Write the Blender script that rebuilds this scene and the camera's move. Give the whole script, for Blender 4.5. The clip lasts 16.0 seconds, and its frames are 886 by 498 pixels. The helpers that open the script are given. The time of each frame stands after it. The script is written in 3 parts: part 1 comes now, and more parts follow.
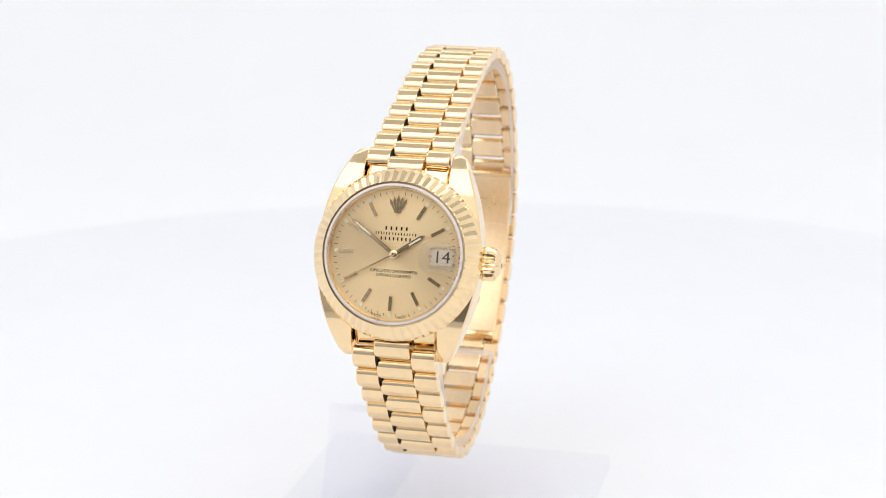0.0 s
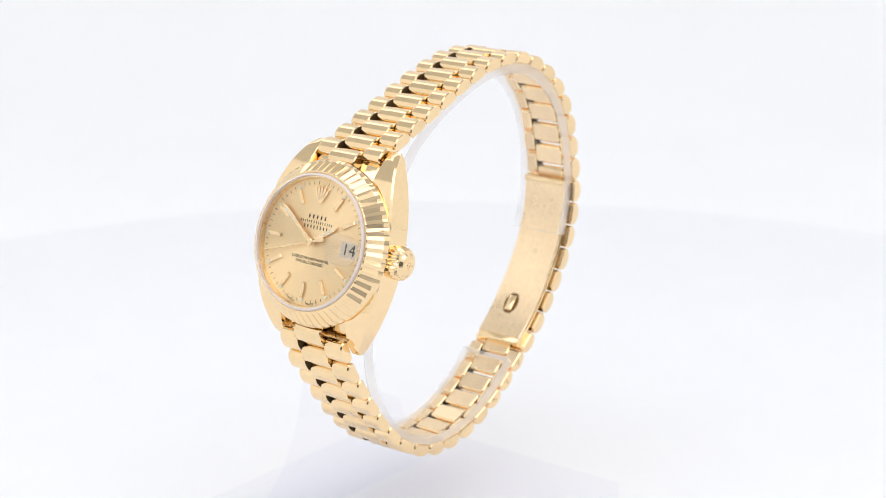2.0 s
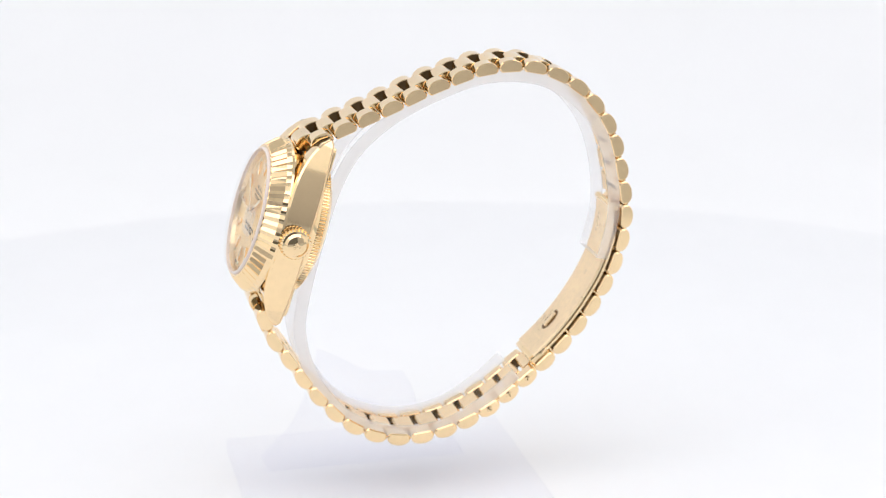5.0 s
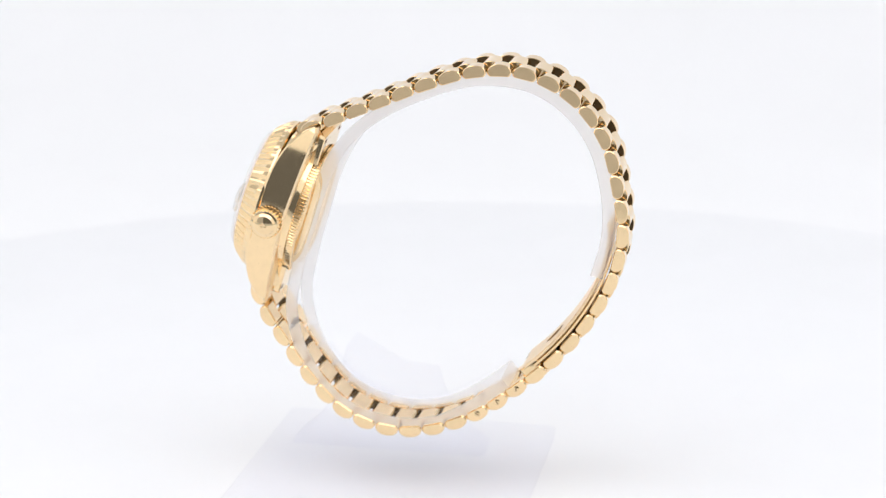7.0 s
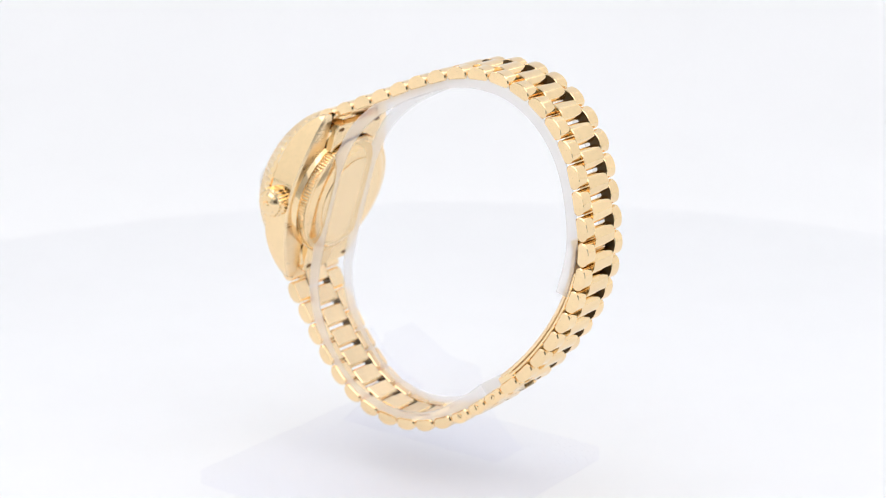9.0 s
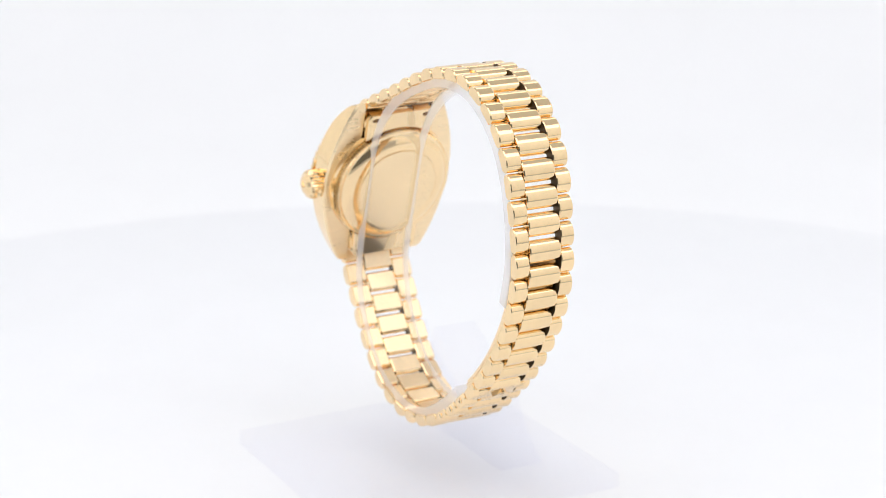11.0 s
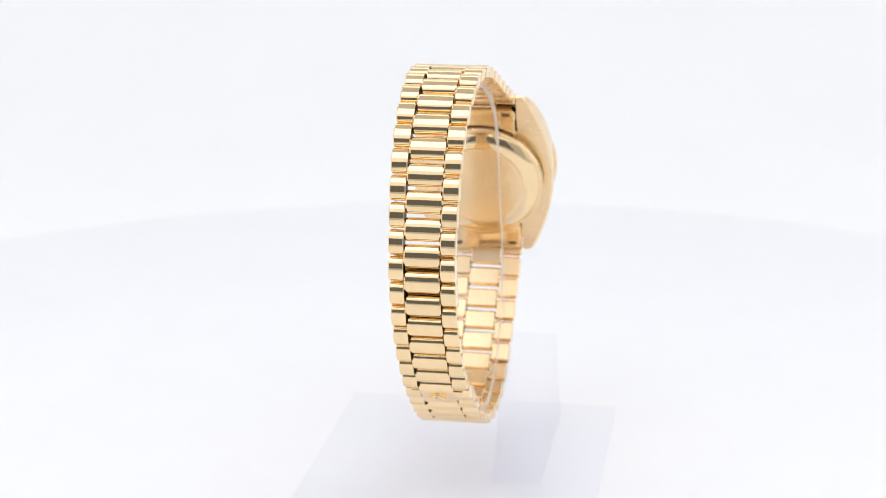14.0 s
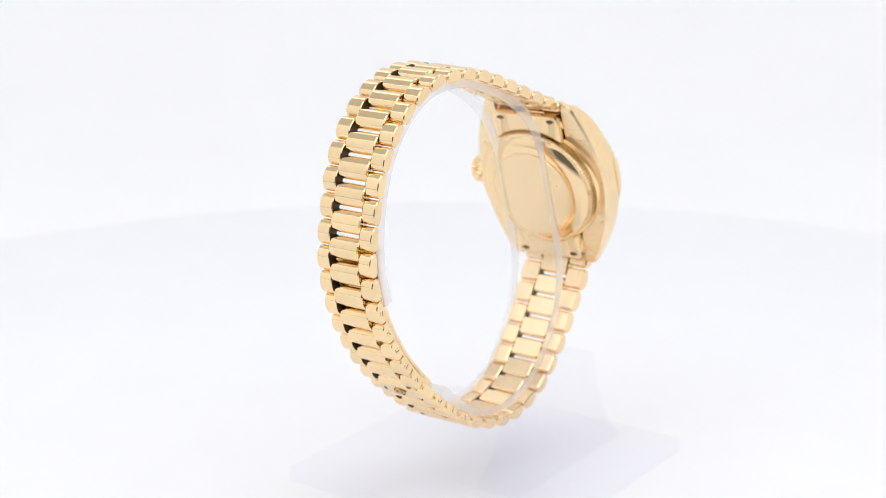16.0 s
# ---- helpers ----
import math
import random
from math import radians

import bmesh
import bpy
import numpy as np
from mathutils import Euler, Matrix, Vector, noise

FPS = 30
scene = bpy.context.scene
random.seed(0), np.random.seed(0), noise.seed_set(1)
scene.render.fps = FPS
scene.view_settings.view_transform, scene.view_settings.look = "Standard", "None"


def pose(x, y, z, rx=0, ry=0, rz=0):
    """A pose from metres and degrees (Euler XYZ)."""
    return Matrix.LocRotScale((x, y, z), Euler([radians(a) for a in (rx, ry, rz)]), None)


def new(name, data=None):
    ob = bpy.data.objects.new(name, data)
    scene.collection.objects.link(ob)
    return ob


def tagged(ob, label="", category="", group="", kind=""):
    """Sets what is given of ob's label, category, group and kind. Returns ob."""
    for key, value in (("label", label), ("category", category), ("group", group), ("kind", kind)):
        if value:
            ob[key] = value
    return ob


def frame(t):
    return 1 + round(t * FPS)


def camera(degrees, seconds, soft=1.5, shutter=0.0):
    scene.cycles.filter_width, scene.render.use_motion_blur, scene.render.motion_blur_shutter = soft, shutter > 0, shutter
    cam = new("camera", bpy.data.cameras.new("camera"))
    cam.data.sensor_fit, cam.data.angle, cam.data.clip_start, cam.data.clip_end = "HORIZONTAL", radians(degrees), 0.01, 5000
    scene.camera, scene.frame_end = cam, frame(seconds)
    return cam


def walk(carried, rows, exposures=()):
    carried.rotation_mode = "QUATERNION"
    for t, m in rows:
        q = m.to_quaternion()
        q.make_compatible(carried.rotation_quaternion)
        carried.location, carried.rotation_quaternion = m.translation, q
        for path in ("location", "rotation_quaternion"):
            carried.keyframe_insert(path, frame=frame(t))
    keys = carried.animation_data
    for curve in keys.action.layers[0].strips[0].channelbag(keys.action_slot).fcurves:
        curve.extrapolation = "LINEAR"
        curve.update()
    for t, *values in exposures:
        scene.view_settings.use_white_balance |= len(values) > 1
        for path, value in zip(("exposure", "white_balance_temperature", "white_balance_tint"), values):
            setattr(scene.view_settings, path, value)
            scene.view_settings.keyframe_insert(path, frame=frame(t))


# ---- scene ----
MM = 0.001
cam = camera(26.5, 16.0, soft=0.5)
cam.data.dof.use_dof = True
cam.data.dof.focus_distance, cam.data.dof.aperture_fstop = 0.280, 35.0
VIEW = pose(0, -0.300, 0.130, 90 - 16.19, 0, 0.302) @ Matrix.Rotation(radians(-0.24), 4, "Z")
walk(cam, [(0, VIEW), (16, VIEW)])

# turning of the turntable and all that stands on it
START, RATE = -13.6, -12.55


def spun(t):
    return pose(0, 0, 0, 0, 0, START + RATE * t)


# ---- light: a white photo tent, bright panels above the front and at the sides, a darker opening at the front ----
world = bpy.data.worlds.new("world")
scene.world = world
world.use_nodes = True
world.node_tree.nodes["Background"].inputs[0].default_value = (0.85, 0.9, 1.0, 1)
world.node_tree.nodes["Background"].inputs[1].default_value = 0.16
scene.view_settings.exposure = 0.055
PANEL_TOP, PANEL_SIDE = 1.75, 0.62


# ---- materials ----
def material(name, colour, rough=0.5, metal=0.0, grain=0.0, scale=800.0, bump=0.0, stretch=(1, 1, 1), each=0.0,
             spec=0.5, rvar=0.0):
    """A surface with colour variation at two scales, uneven gloss and fine relief."""
    m = bpy.data.materials.new(name)
    m.use_nodes = True
    nt = m.node_tree
    b = nt.nodes["Principled BSDF"]
    b.inputs["Metallic"].default_value = metal
    b.inputs["Specular IOR Level"].default_value = spec
    co = nt.nodes.new("ShaderNodeTexCoord")
    mp = nt.nodes.new("ShaderNodeMapping")
    mp.inputs["Scale"].default_value = stretch
    nt.links.new(co.outputs["Object"], mp.inputs[0])
    fine = nt.nodes.new("ShaderNodeTexNoise")
    fine.inputs["Scale"].default_value, fine.inputs["Detail"].default_value = scale, 4
    broad = nt.nodes.new("ShaderNodeTexNoise")
    broad.inputs["Scale"].default_value = scale / 9
    nt.links.new(mp.outputs[0], fine.inputs[0])
    nt.links.new(co.outputs["Object"], broad.inputs[0])
    both = nt.nodes.new("ShaderNodeMath")
    both.operation = "ADD"
    nt.links.new(fine.outputs[0], both.inputs[0])
    nt.links.new(broad.outputs[0], both.inputs[1])
    value = nt.nodes.new("ShaderNodeMapRange")
    value.inputs[1].default_value, value.inputs[2].default_value = 0.6, 1.4
    value.inputs[3].default_value, value.inputs[4].default_value = 1 - grain, 1 + grain
    nt.links.new(both.outputs[0], value.inputs[0])
    hue = nt.nodes.new("ShaderNodeHueSaturation")
    hue.inputs["Color"].default_value = (*colour, 1)
    last = value.outputs[0]
    if each:
        info = nt.nodes.new("ShaderNodeObjectInfo")
        own = nt.nodes.new("ShaderNodeMapRange")
        own.inputs[3].default_value, own.inputs[4].default_value = 1 - each, 1 + each
        nt.links.new(info.outputs["Random"], own.inputs[0])
        mul = nt.nodes.new("ShaderNodeMath")
        mul.operation = "MULTIPLY"
        nt.links.new(last, mul.inputs[0])
        nt.links.new(own.outputs[0], mul.inputs[1])
        last = mul.outputs[0]
    nt.links.new(last, hue.inputs["Value"])
    nt.links.new(hue.outputs[0], b.inputs["Base Color"])
    gloss = nt.nodes.new("ShaderNodeMapRange")
    gloss.inputs[1].default_value, gloss.inputs[2].default_value = 0.6, 1.4
    gloss.inputs[3].default_value, gloss.inputs[4].default_value = max(0.02, rough - rvar), rough + rvar
    nt.links.new(both.outputs[0], gloss.inputs[0])
    nt.links.new(gloss.outputs[0], b.inputs["Roughness"])
    if bump:
        bp = nt.nodes.new("ShaderNodeBump")
        bp.inputs["Strength"].default_value, bp.inputs["Distance"].default_value = bump, 0.00003
        nt.links.new(fine.outputs[0], bp.inputs["Height"])
        nt.links.new(bp.outputs[0], b.inputs["Normal"])
    return m


def clear(name, tint, shiny, milk=0.0, rough=0.02, deep=0.5):
    """Clear plastic or glass: light goes straight through, the surface is glossy, a little of it is milky."""
    m = bpy.data.materials.new(name)
    m.use_nodes = True
    nt = m.node_tree
    nt.nodes.remove(nt.nodes["Principled BSDF"])
    thru = nt.nodes.new("ShaderNodeBsdfTransparent")
    thru.inputs[0].default_value = (*tint, 1)
    haze = nt.nodes.new("ShaderNodeBsdfDiffuse")
    haze.inputs[0].default_value = (0.98, 0.98, 1.0, 1)
    through_light = nt.nodes.new("ShaderNodeBsdfTranslucent")
    through_light.inputs[0].default_value = (0.98, 0.98, 1.0, 1)
    soft = nt.nodes.new("ShaderNodeMixShader")
    soft.inputs[0].default_value = deep
    nt.links.new(haze.outputs[0], soft.inputs[1])
    nt.links.new(through_light.outputs[0], soft.inputs[2])
    body = nt.nodes.new("ShaderNodeMixShader")
    body.inputs[0].default_value = milk
    nt.links.new(thru.outputs[0], body.inputs[1])
    nt.links.new(soft.outputs[0], body.inputs[2])
    shine = nt.nodes.new("ShaderNodeBsdfGlossy")
    shine.inputs["Roughness"].default_value = rough
    rim = nt.nodes.new("ShaderNodeLayerWeight")
    rim.inputs[0].default_value = 0.5
    steep = nt.nodes.new("ShaderNodeMath")
    steep.operation, steep.inputs[1].default_value = "POWER", 4.0
    nt.links.new(rim.outputs["Facing"], steep.inputs[0])
    fr = nt.nodes.new("ShaderNodeMath")
    fr.operation, fr.inputs[1].default_value, fr.inputs[2].default_value = "MULTIPLY_ADD", shiny, shiny * 0.08
    nt.links.new(steep.outputs[0], fr.inputs[0])
    top = nt.nodes.new("ShaderNodeMixShader")
    nt.links.new(fr.outputs[0], top.inputs[0])
    nt.links.new(body.outputs[0], top.inputs[1])
    nt.links.new(shine.outputs[0], top.inputs[2])
    nt.links.new(top.outputs[0], nt.nodes["Material Output"].inputs[0])
    return m


def panel(name, colour, strength):
    """Lit fabric: white cloth with light behind it; the added backdrop strip uses it too."""
    m = bpy.data.materials.new(name)
    m.use_nodes = True
    b = m.node_tree.nodes["Principled BSDF"]
    b.inputs["Base Color"].default_value = (0.35, 0.35, 0.35, 1)
    b.inputs["Roughness"].default_value = 0.9
    b.inputs["Emission Color"].default_value = (*colour, 1)
    b.inputs["Emission Strength"].default_value = strength
    return m


GOLD = (0.94, 0.71, 0.415)
gold = material("polished_gold", GOLD, 0.09, 1, 0.04, 900, 0.03, each=0.04, rvar=0.04)
gold_satin = material("satin_gold", (0.93, 0.73, 0.46), 0.30, 1, 0.06, 2500, 0.35, (0.15, 1, 1), rvar=0.06)
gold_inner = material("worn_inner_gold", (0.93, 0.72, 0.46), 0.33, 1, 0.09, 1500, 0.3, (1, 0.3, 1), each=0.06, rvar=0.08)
gold_soft = material("soft_polished_gold", (0.93, 0.72, 0.44), 0.22, 1, 0.05, 900, 0.04, rvar=0.06)
# dark tone painting the shade inside slots and holes
gold_dark = material("hollow_shade_gold", (0.20, 0.10, 0.03), 0.6, 0.4, 0.15, 1500)
# dark colour painting the shade and dark reflections between the links
gold_gap_shade = material("gap_shaded_gold", (0.10, 0.065, 0.03), 0.45, 0.7, 0.2, 1500, 0.3)
champagne = material("champagne_dial", (0.97, 0.74, 0.42), 0.5, 0.95, 0.03, 3000, 0.06, rvar=0.03)
_b = champagne.node_tree.nodes["Principled BSDF"]
_tan = champagne.node_tree.nodes.new("ShaderNodeTangent")
_tan.direction_type, _tan.axis = "RADIAL", "Z"
champagne.node_tree.links.new(_tan.outputs[0], _b.inputs["Tangent"])
_b.inputs["Anisotropic"].default_value, _b.inputs["Anisotropic Rotation"].default_value = 0.7, 0.25
print_black = material("black_print", (0.05, 0.032, 0.015), 0.8, 0, 0.1, 2000, spec=0.05)
date_white = material("cream_date_disc", (0.72, 0.62, 0.47), 0.6, 0, 0.03, 1500)
lume = material("pale_lume", (0.85, 0.80, 0.62), 0.7, 0, 0.05, 3000)
gasket = material("white_gasket", (0.85, 0.74, 0.68), 0.4, 0, 0.03, 2000)
crystal_glass = clear("crystal_glass", (0.995, 0.995, 0.995), 0.25)
lens_glass = clear("lens_glass", (0.99, 0.98, 0.97), 0.4, 0.03)
acrylic = clear("clear_acrylic", (0.998, 0.998, 1.0), 0.10, 0.012)
# milky white painting the glow of light piped to the acrylic's edges
acrylic_edge = clear("edge_glow_acrylic", (0.998, 0.998, 1.0), 0.05, 0.5, 0.3, 0.7)
acrylic_foot = clear("clear_acrylic_foot", (0.99, 0.99, 1.0), 0.10, 0.004)
white_gloss = material("white_turntable", (0.885, 0.89, 0.91), 0.5, 0, 0.012, 60, 0.0, spec=0.3)
white_sweep = material("white_backdrop", (0.915, 0.917, 0.93), 0.85, 0, 0.012, 12, 0.0, spec=0.1)
cloth = material("white_tent_cloth", (0.5, 0.5, 0.52), 0.9, 0, 0.03, 40)
lit_top = panel("lit_top_panel", (0.985, 0.985, 1.0), PANEL_TOP)
lit_roof = panel("lit_roof_cloth", (0.95, 0.97, 1), 0.3)
# glow of the strip added to brighten the backdrop
fill_strip = panel("backdrop_fill", (1, 0.995, 0.99), 1.5)
lit_side = panel("lit_side_panel", (0.975, 0.98, 1), PANEL_SIDE)


# ---- mesh helpers ----
def finish(name, bm, mat, smooth=False):
    me = bpy.data.meshes.new(name)
    bmesh.ops.recalc_face_normals(bm, faces=bm.faces[:])
    bm.to_mesh(me)
    bm.free()
    me.materials.append(mat)
    if smooth:
        me.polygons.foreach_set("use_smooth", [True] * len(me.polygons))
        me.set_sharp_from_angle(angle=radians(smooth if smooth > 1 else 35))
    return me


def part(name, bm, mat, parent, label="", m=None, smooth=40):
    ob = new(name, finish(name, bm, mat, smooth) if isinstance(bm, bmesh.types.BMesh) else bm)
    ob.parent = parent
    if m is not None:
        ob.matrix_basis = m
    return tagged(ob, label)


def thing(name, label, category):
    return tagged(new(name), label, category)


def box(bm, lo, hi):
    v = [bm.verts.new((x, y, z)) for x in (lo[0], hi[0]) for y in (lo[1], hi[1]) for z in (lo[2], hi[2])]
    for a in ((0, 1, 3, 2), (4, 6, 7, 5), (0, 4, 5, 1), (2, 3, 7, 6), (0, 2, 6, 4), (1, 5, 7, 3)):
        bm.faces.new([v[i] for i in a])
    return v


def soft_box(lo, hi, edge, steps=2):
    bm = bmesh.new()
    box(bm, lo, hi)
    bmesh.ops.bevel(bm, geom=bm.edges[:], offset=edge, segments=steps, affect="EDGES", profile=0.5)
    return bm


def lathe(bm, profile, n=96, cap=True):
    """Rings round the local z axis; profile: (radius, height)."""
    rings = []
    for r, h in profile:
        if r < 1e-7:
            rings.append([bm.verts.new((0, 0, h))])
        else:
            rings.append([bm.verts.new((r * math.cos(2 * math.pi * i / n), r * math.sin(2 * math.pi * i / n), h)) for i in range(n)])
    for a, b in zip(rings, rings[1:]):
        for i in range(n):
            j = (i + 1) % n
            if len(a) == 1:
                bm.faces.new((a[0], b[i], b[j]))
            elif len(b) == 1:
                bm.faces.new((a[i], a[j], b[0]))
            else:
                bm.faces.new((a[i], a[j], b[j], b[i]))
    return rings


def prism(bm, outline, lo, hi, axis=2, inset=0.0):
    """A closed outline drawn out along an axis (2: outline is x, y; 0: outline is y, z), with slightly smaller ends."""
    n = len(outline)
    cx, cy = sum(p[0] for p in outline) / n, sum(p[1] for p in outline) / n
    far = max(math.hypot(p[0] - cx, p[1] - cy) for p in outline)
    k = 1 - inset / far
    rings = []
    for h, s in ((lo, k), (lo + inset, 1), (hi - inset, 1), (hi, k)) if inset else ((lo, 1), (hi, 1)):
        ring = []
        for a, b in outline:
            a, b = cx + (a - cx) * s, cy + (b - cy) * s
            ring.append(bm.verts.new((a, b, h) if axis == 2 else (h, a, b)))
        rings.append(ring)
    for r, q in zip(rings, rings[1:]):
        for i in range(n):
            bm.faces.new((r[i], r[(i + 1) % n], q[(i + 1) % n], q[i]))
    bm.faces.new(rings[0][::-1])
    bm.faces.new(rings[-1])


def spline(points, steps=24):
    """A smooth line through a few points."""
    p = [np.array(q, float) for q in points]
    p = [2 * p[0] - p[1], *p, 2 * p[-1] - p[-2]]
    out = []
    for a, b, c, d in zip(p, p[1:], p[2:], p[3:]):
        for k in range(steps):
            t = k / steps
            out.append(0.5 * (2 * b + (c - a) * t + (2 * a - 5 * b + 4 * c - d) * t * t + (3 * b - a - 3 * c + d) * t ** 3))
    out.append(p[-2])
    return np.array(out)


class Track:
    """A smooth line in the watch's upright plane, walked by its length: place, direction and outward side."""

    def __init__(self, points):
        self.p = spline(points)
        d = np.hypot(*np.diff(self.p, axis=0).T)
        self.s = np.concatenate([[0], np.cumsum(d)])
        self.length = self.s[-1]

    def at(self, s):
        here = np.array([np.interp(s, self.s, self.p[:, i]) for i in (0, 1)])
        e = 0.4
        lo, hi = max(0, s - e), min(self.length, s + e)
        d = np.array([np.interp(hi, self.s, self.p[:, i]) - np.interp(lo, self.s, self.p[:, i]) for i in (0, 1)])
        d /= np.hypot(*d)
        return here, d, np.array([-d[1], d[0]])

    def stance(self, s, x=0.0, scale=(1, 1, 1), lift=0.0):
        """Local x across the bracelet, y along it, z outward, millimetres in."""
        c, d, o = self.at(s)
        c = c + o * lift
        m = Matrix(((1, 0, 0, (MID + x) * MM), (0, d[0], o[0], c[0] * MM), (0, d[1], o[1], c[1] * MM), (0, 0, 0, 1)))
        return m @ Matrix.Diagonal((scale[0], scale[1], scale[2], 1))


def band(bm, track, s0, s1, half, lo, hi, steps, edge=0.15, shift=0.0):
    """A strip that follows a track from s0 to s1, millimetres, with eased corners."""
    section = [(-half, lo + edge), (-half + edge, lo), (half - edge, lo), (half, lo + edge),
               (half, hi - edge), (half - edge, hi), (-half + edge, hi), (-half, hi - edge)]
    rings = []
    for k in range(steps + 1):
        c, d, o = track.at(s0 + (s1 - s0) * k / steps)
        rings.append([bm.verts.new(((MID + shift + a) * MM, (c[0] + o[0] * b) * MM, (c[1] + o[1] * b) * MM)) for a, b in section])
    for r, q in zip(rings, rings[1:]):
        for i in range(8):
            bm.faces.new((r[i], r[(i + 1) % 8], q[(i + 1) % 8], q[i]))
    bm.faces.new(rings[0][::-1])
    bm.faces.new(rings[-1])


def writing(text, size, x, y, z, mat, parent, name="lettering", turn=0.0, squeeze=1.0, thick=0.01, bold=0.0):
    cu = bpy.data.curves.new(name, "FONT")
    cu.body, cu.size, cu.align_x, cu.align_y = text, size * MM, "CENTER", "CENTER"
    cu.extrude, cu.offset, cu.resolution_u = thick * MM, bold * MM, 3
    tmp = bpy.data.objects.new("tmp", cu)
    me = bpy.data.meshes.new_from_object(tmp)
    bpy.data.objects.remove(tmp)
    me.materials.clear()
    me.materials.append(mat)
    ob = new(name, me)
    ob.parent = parent
    ob.matrix_basis = pose(x * MM, y * MM, z * MM, 0, 0, turn) @ Matrix.Diagonal((squeeze, 1, 1, 1))
    return ob


# ---- setting ----
def build_setting():
    # turntable disc
    disc = thing("turntable", "round white turntable disc carrying the acrylic stand", "turntable")
    bm = bmesh.new()
    lathe(bm, [(0, 0), (0.1935, 0), (0.1945, -0.0004), (0.195, -0.0015), (0.195, -0.011), (0.1935, -0.012), (0, -0.012)], 160)
    part("disc", bm, white_gloss, disc)
    bm = bmesh.new()
    lathe(bm, [(0, -0.012), (0.12, -0.012), (0.125, -0.018), (0.125, -0.03), (0, -0.03)], 64)
    part("foot", bm, white_gloss, disc)
    # sweep of white background: table, then a curve up to the back wall
    line = [(-0.23, -0.03), (0.42, -0.03)]
    for k in range(1, 13):
        a = math.pi / 2 * k / 12
        line.append((0.42 + 0.25 * math.sin(a), -0.03 + 0.25 * (1 - math.cos(a))))
    line.append((0.67, 0.75))
    bm = bmesh.new()
    rows = [[bm.verts.new((x, y, z)) for x in (-0.75, 0.75)] for y, z in line]
    low = [[bm.verts.new((x, y + (0.01 if z > 0.0 else 0), z - 0.01)) for x in (-0.75, 0.75)] for y, z in line]
    for r, q in zip(rows, rows[1:]):
        bm.faces.new((r[0], r[1], q[1], q[0]))
    for r, q in zip(low, low[1:]):
        bm.faces.new((r[1], r[0], q[0], q[1]))
    bm.faces.new((rows[0][1], rows[0][0], low[0][0], low[0][1]))
    bm.faces.new((rows[-1][0], rows[-1][1], low[-1][1], low[-1][0]))
    for i in (0, 1):
        bm.faces.new([r[i] for r in rows] + [r[i] for r in low[::-1]])
    tagged(new("backdrop", finish("backdrop", bm, white_sweep, 40)), "seamless white backdrop sweeping up behind the turntable", "backdrop", kind="structure")
    # unseen grey sheet before the sweep, added to darken camera-facing reflections
    bm = bmesh.new()
    box(bm, (-0.75, -0.62, -0.045), (0.75, -0.232, -0.033))
    tagged(new("dim_front_sheet", finish("dim_front_sheet", bm, cloth)), "unseen grey sheet added to dim reflections from the front", "table", kind="structure")
    # tent walls
    def wall(name, lo, hi, mat, label):
        bm = bmesh.new()
        box(bm, lo, hi)
        tagged(new(name, finish(name, bm, mat)), label, "tent wall", kind="structure")
    wall("wall_west", (-0.77, -0.62, -0.03), (-0.755, 0.70, 0.75), lit_side, "glowing white side cloth of the photo tent")
    wall("wall_east", (0.755, -0.62, -0.03), (0.77, 0.70, 0.75), lit_side, "glowing white side cloth of the photo tent")
    # added out of view to lift the upper backdrop, not part of the tent
    wall("backdrop_fill_strip", (-0.77, 0.505, 0.755), (0.77, 0.70, 0.77), fill_strip, "unseen glowing strip added to brighten the backdrop")
    wall("ceiling", (-0.77, -0.05, 0.755), (0.77, 0.50, 0.77), lit_roof, "white cloth roof of the photo tent")
    wall("ceiling_panel", (-0.77, -0.64, 0.755), (0.77, -0.055, 0.77), lit_top, "bright light panel in the tent roof")
    # front cloth with an opening for the camera
    wall("wall_south", (-0.77, -0.64, 0.36), (0.77, -0.625, 0.75), lit_side, "white front cloth above the opening")
    wall("wall_south_left", (-0.77, -0.64, -0.03), (-0.30, -0.625, 0.355), cloth, "white front cloth beside the opening")
    wall("wall_south_right", (0.30, -0.64, -0.03), (0.77, -0.625, 0.355), cloth, "white front cloth beside the opening")


# ---- the watch ----
MID = -0.1                     # the rear of the bracelet stands this far off the turning axis, mm
LEAN = 18.0                    # the dial leans back
UP = (math.sin(radians(LEAN)), math.cos(radians(LEAN)))
OUT = (-UP[1], UP[0])
CASE = Matrix(((1, 0, 0, 0), (0, UP[0], OUT[0], 0), (0, UP[1], OUT[1], 0), (0, 0, 0, 1)))
CASE = Matrix.Translation((-1.2 * MM, -25.8 * MM, 49.0 * MM)) @ Matrix.Rotation(radians(2.1), 4, "Z") @ CASE @ Matrix.Rotation(radians(-1.2), 4, "Z")   # sits slightly turned
HEAD = CASE @ pose(0, 0, 0.5 * MM)   # bezel, dial and crystal stand this much higher
LOOP = Track([(-22.4, 63.6), (-18.5, 65.2), (-10.8, 68.3), (-3.2, 71.4), (4.7, 73.7), (12.8, 73.6), (20.2, 70.0), (25.4, 63.5), (27.7, 55.5), (28.6, 47.5),
              (26.8, 39.6), (22.9, 32.4), (17.6, 25.9), (11.2, 20.3), (4.7, 15.6), (-2.9, 12.5), (-10.9, 12.0), (-18.3, 14.9), (-24.2, 20.9), (-28.7, 27.6), (-30.9, 30.9),
              (-32.4, 34.6)])
LINKS = 40
PITCH = LOOP.length / (LINKS - 1)


def taper(s):
    """How far the bracelet has narrowed from the lugs (0) to the clasp (1)."""
    return min(1.0, min(s, LOOP.length - s) / (0.42 * LOOP.length))


